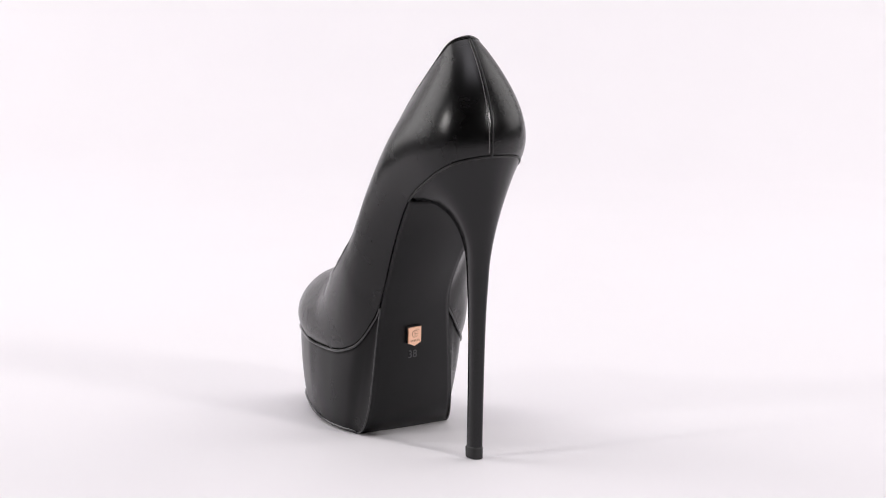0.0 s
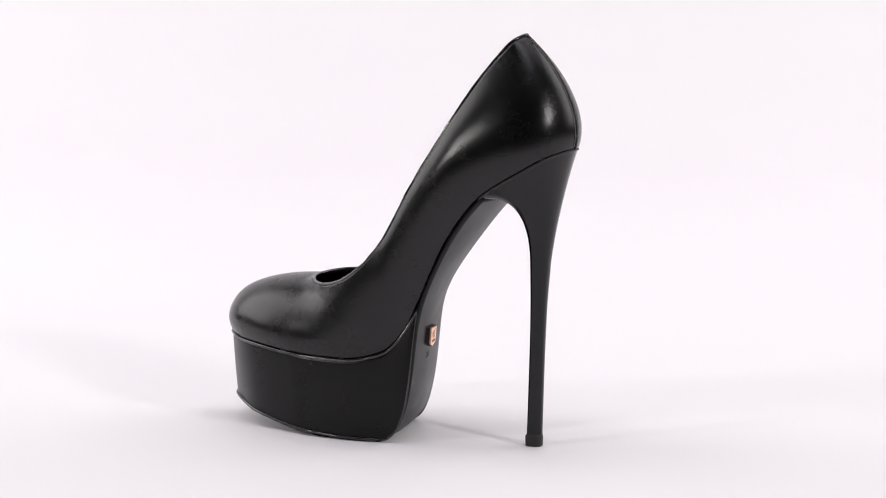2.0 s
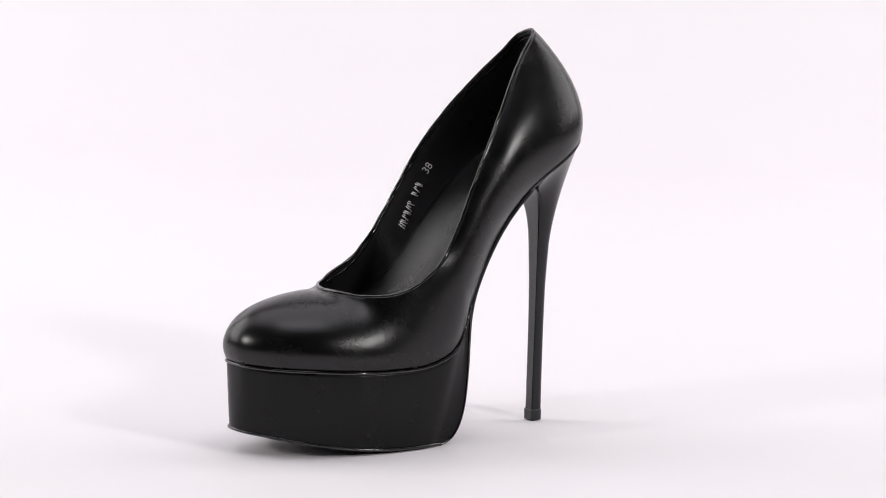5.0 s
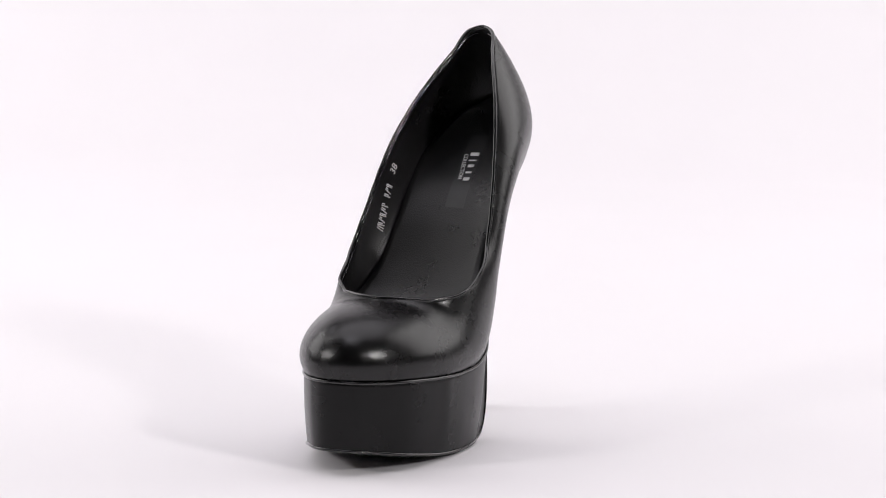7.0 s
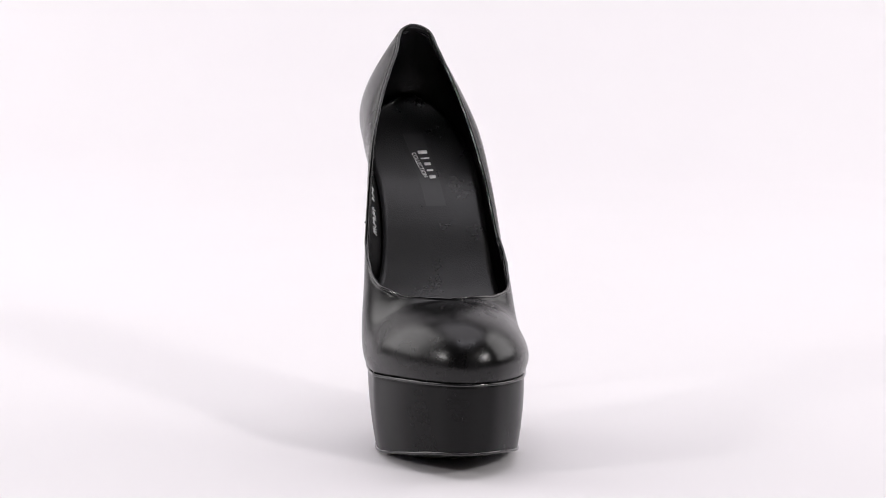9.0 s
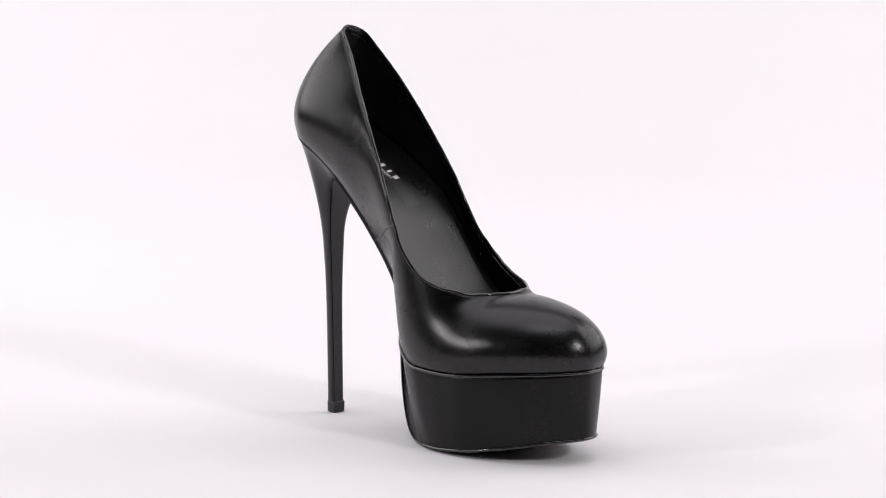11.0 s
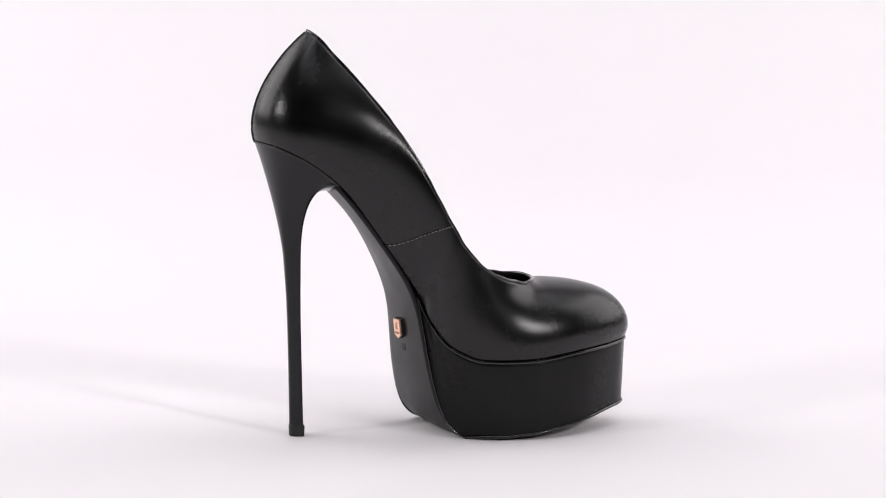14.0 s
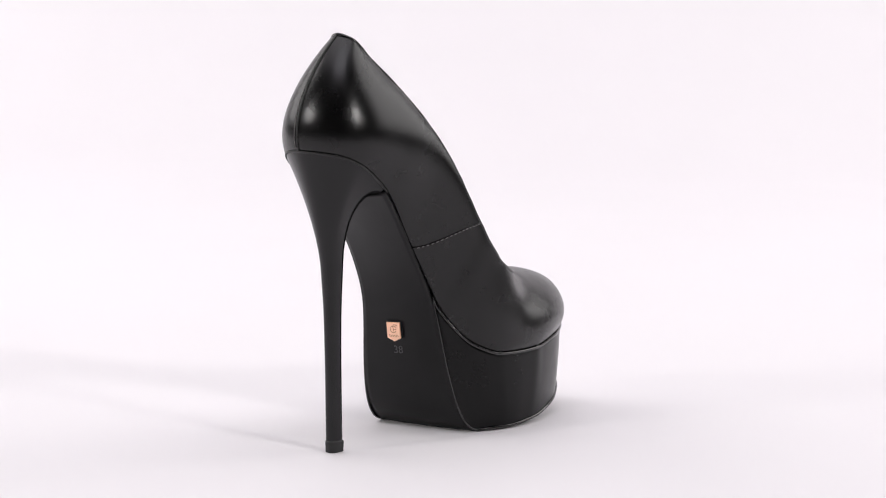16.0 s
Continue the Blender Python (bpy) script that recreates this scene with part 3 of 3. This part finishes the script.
def build_lining_seam(upper):
    line = [place(on_wall("L", 5.45 - 0.25 * k, 0.72 + 0.27 * k, -1.7)) for k in steps(0, 1, 14)]
    seam = part("lining_seam", tube_bm(line, 0.0005, 6), LINING, upper, "short stitched seam of the lining")
    for i in range(0, 13, 2):
        part("stitch", tube_bm([line[i] + Vector((0, -0.0005, 0)), line[i + 1] + Vector((0, -0.0005, 0))], 0.0003, 5), THREAD_GLINT, seam)


def build_lining_print(upper):
    """Silver print on the lining of the right quarter: a row of bars, then the size."""
    def inner(s, v):
        return place(on_wall("R", s, v, -1.75))
    def at(s, v):
        return frame_at(inner(s, v), inner(s - 0.03, v) - inner(s + 0.03, v), inner(s, v + 0.03) - inner(s, v - 0.03))
    for i in range(10):
        if i == 6:
            continue
        s = PRINT[0] + (PRINT[1] - PRINT[0]) * i / 9
        v = PRINT[2] + (PRINT[3] - PRINT[2]) * i / 9
        bm = bmesh.new()
        lean = 0.0004 * (-1) ** i
        tube_bm([Vector((-0.0005 - lean, -0.0022, 0)), Vector((-0.0003 + lean, 0.0022, 0))], 0.0004, 5, bm)
        tube_bm([Vector((0.0007, -0.002 + 0.0012 * (i % 3), 0)), Vector((0.0007 + lean, 0.002, 0))], 0.0004, 5, bm)
        part("print_bar", bm, SILVER, upper).matrix_local = at(s, v)
    lettered("size_print", "38", 0.0062, 0.00005, SILVER, upper, at(PRINT[4], PRINT[5]), "silver size number on the lining")


PRINT = (4.78, 4.22, 0.58, 0.64, 3.97, 0.66)


def build_shoe():
    shoe = new("platform_pump")
    tagged(shoe, "black leather platform pump with stiletto heel on white paper", "shoe")
    upper = build_upper(shoe)
    build_seams(shoe, upper)
    build_platform(shoe)
    outsole = build_sole(shoe)
    build_badge(outsole)
    build_heel(shoe)
    build_label(build_insole(shoe))
    build_lining_seam(upper)
    build_lining_print(upper)
    return shoe


shoe = build_shoe()


def motions():
    rows = []
    for i in range(33):
        t = 0.5 * i
        rows.append((t, pose(0, 0, 0, 0, 0, 114.37 + 18.368 * t)))
    walk(shoe, rows)


motions()
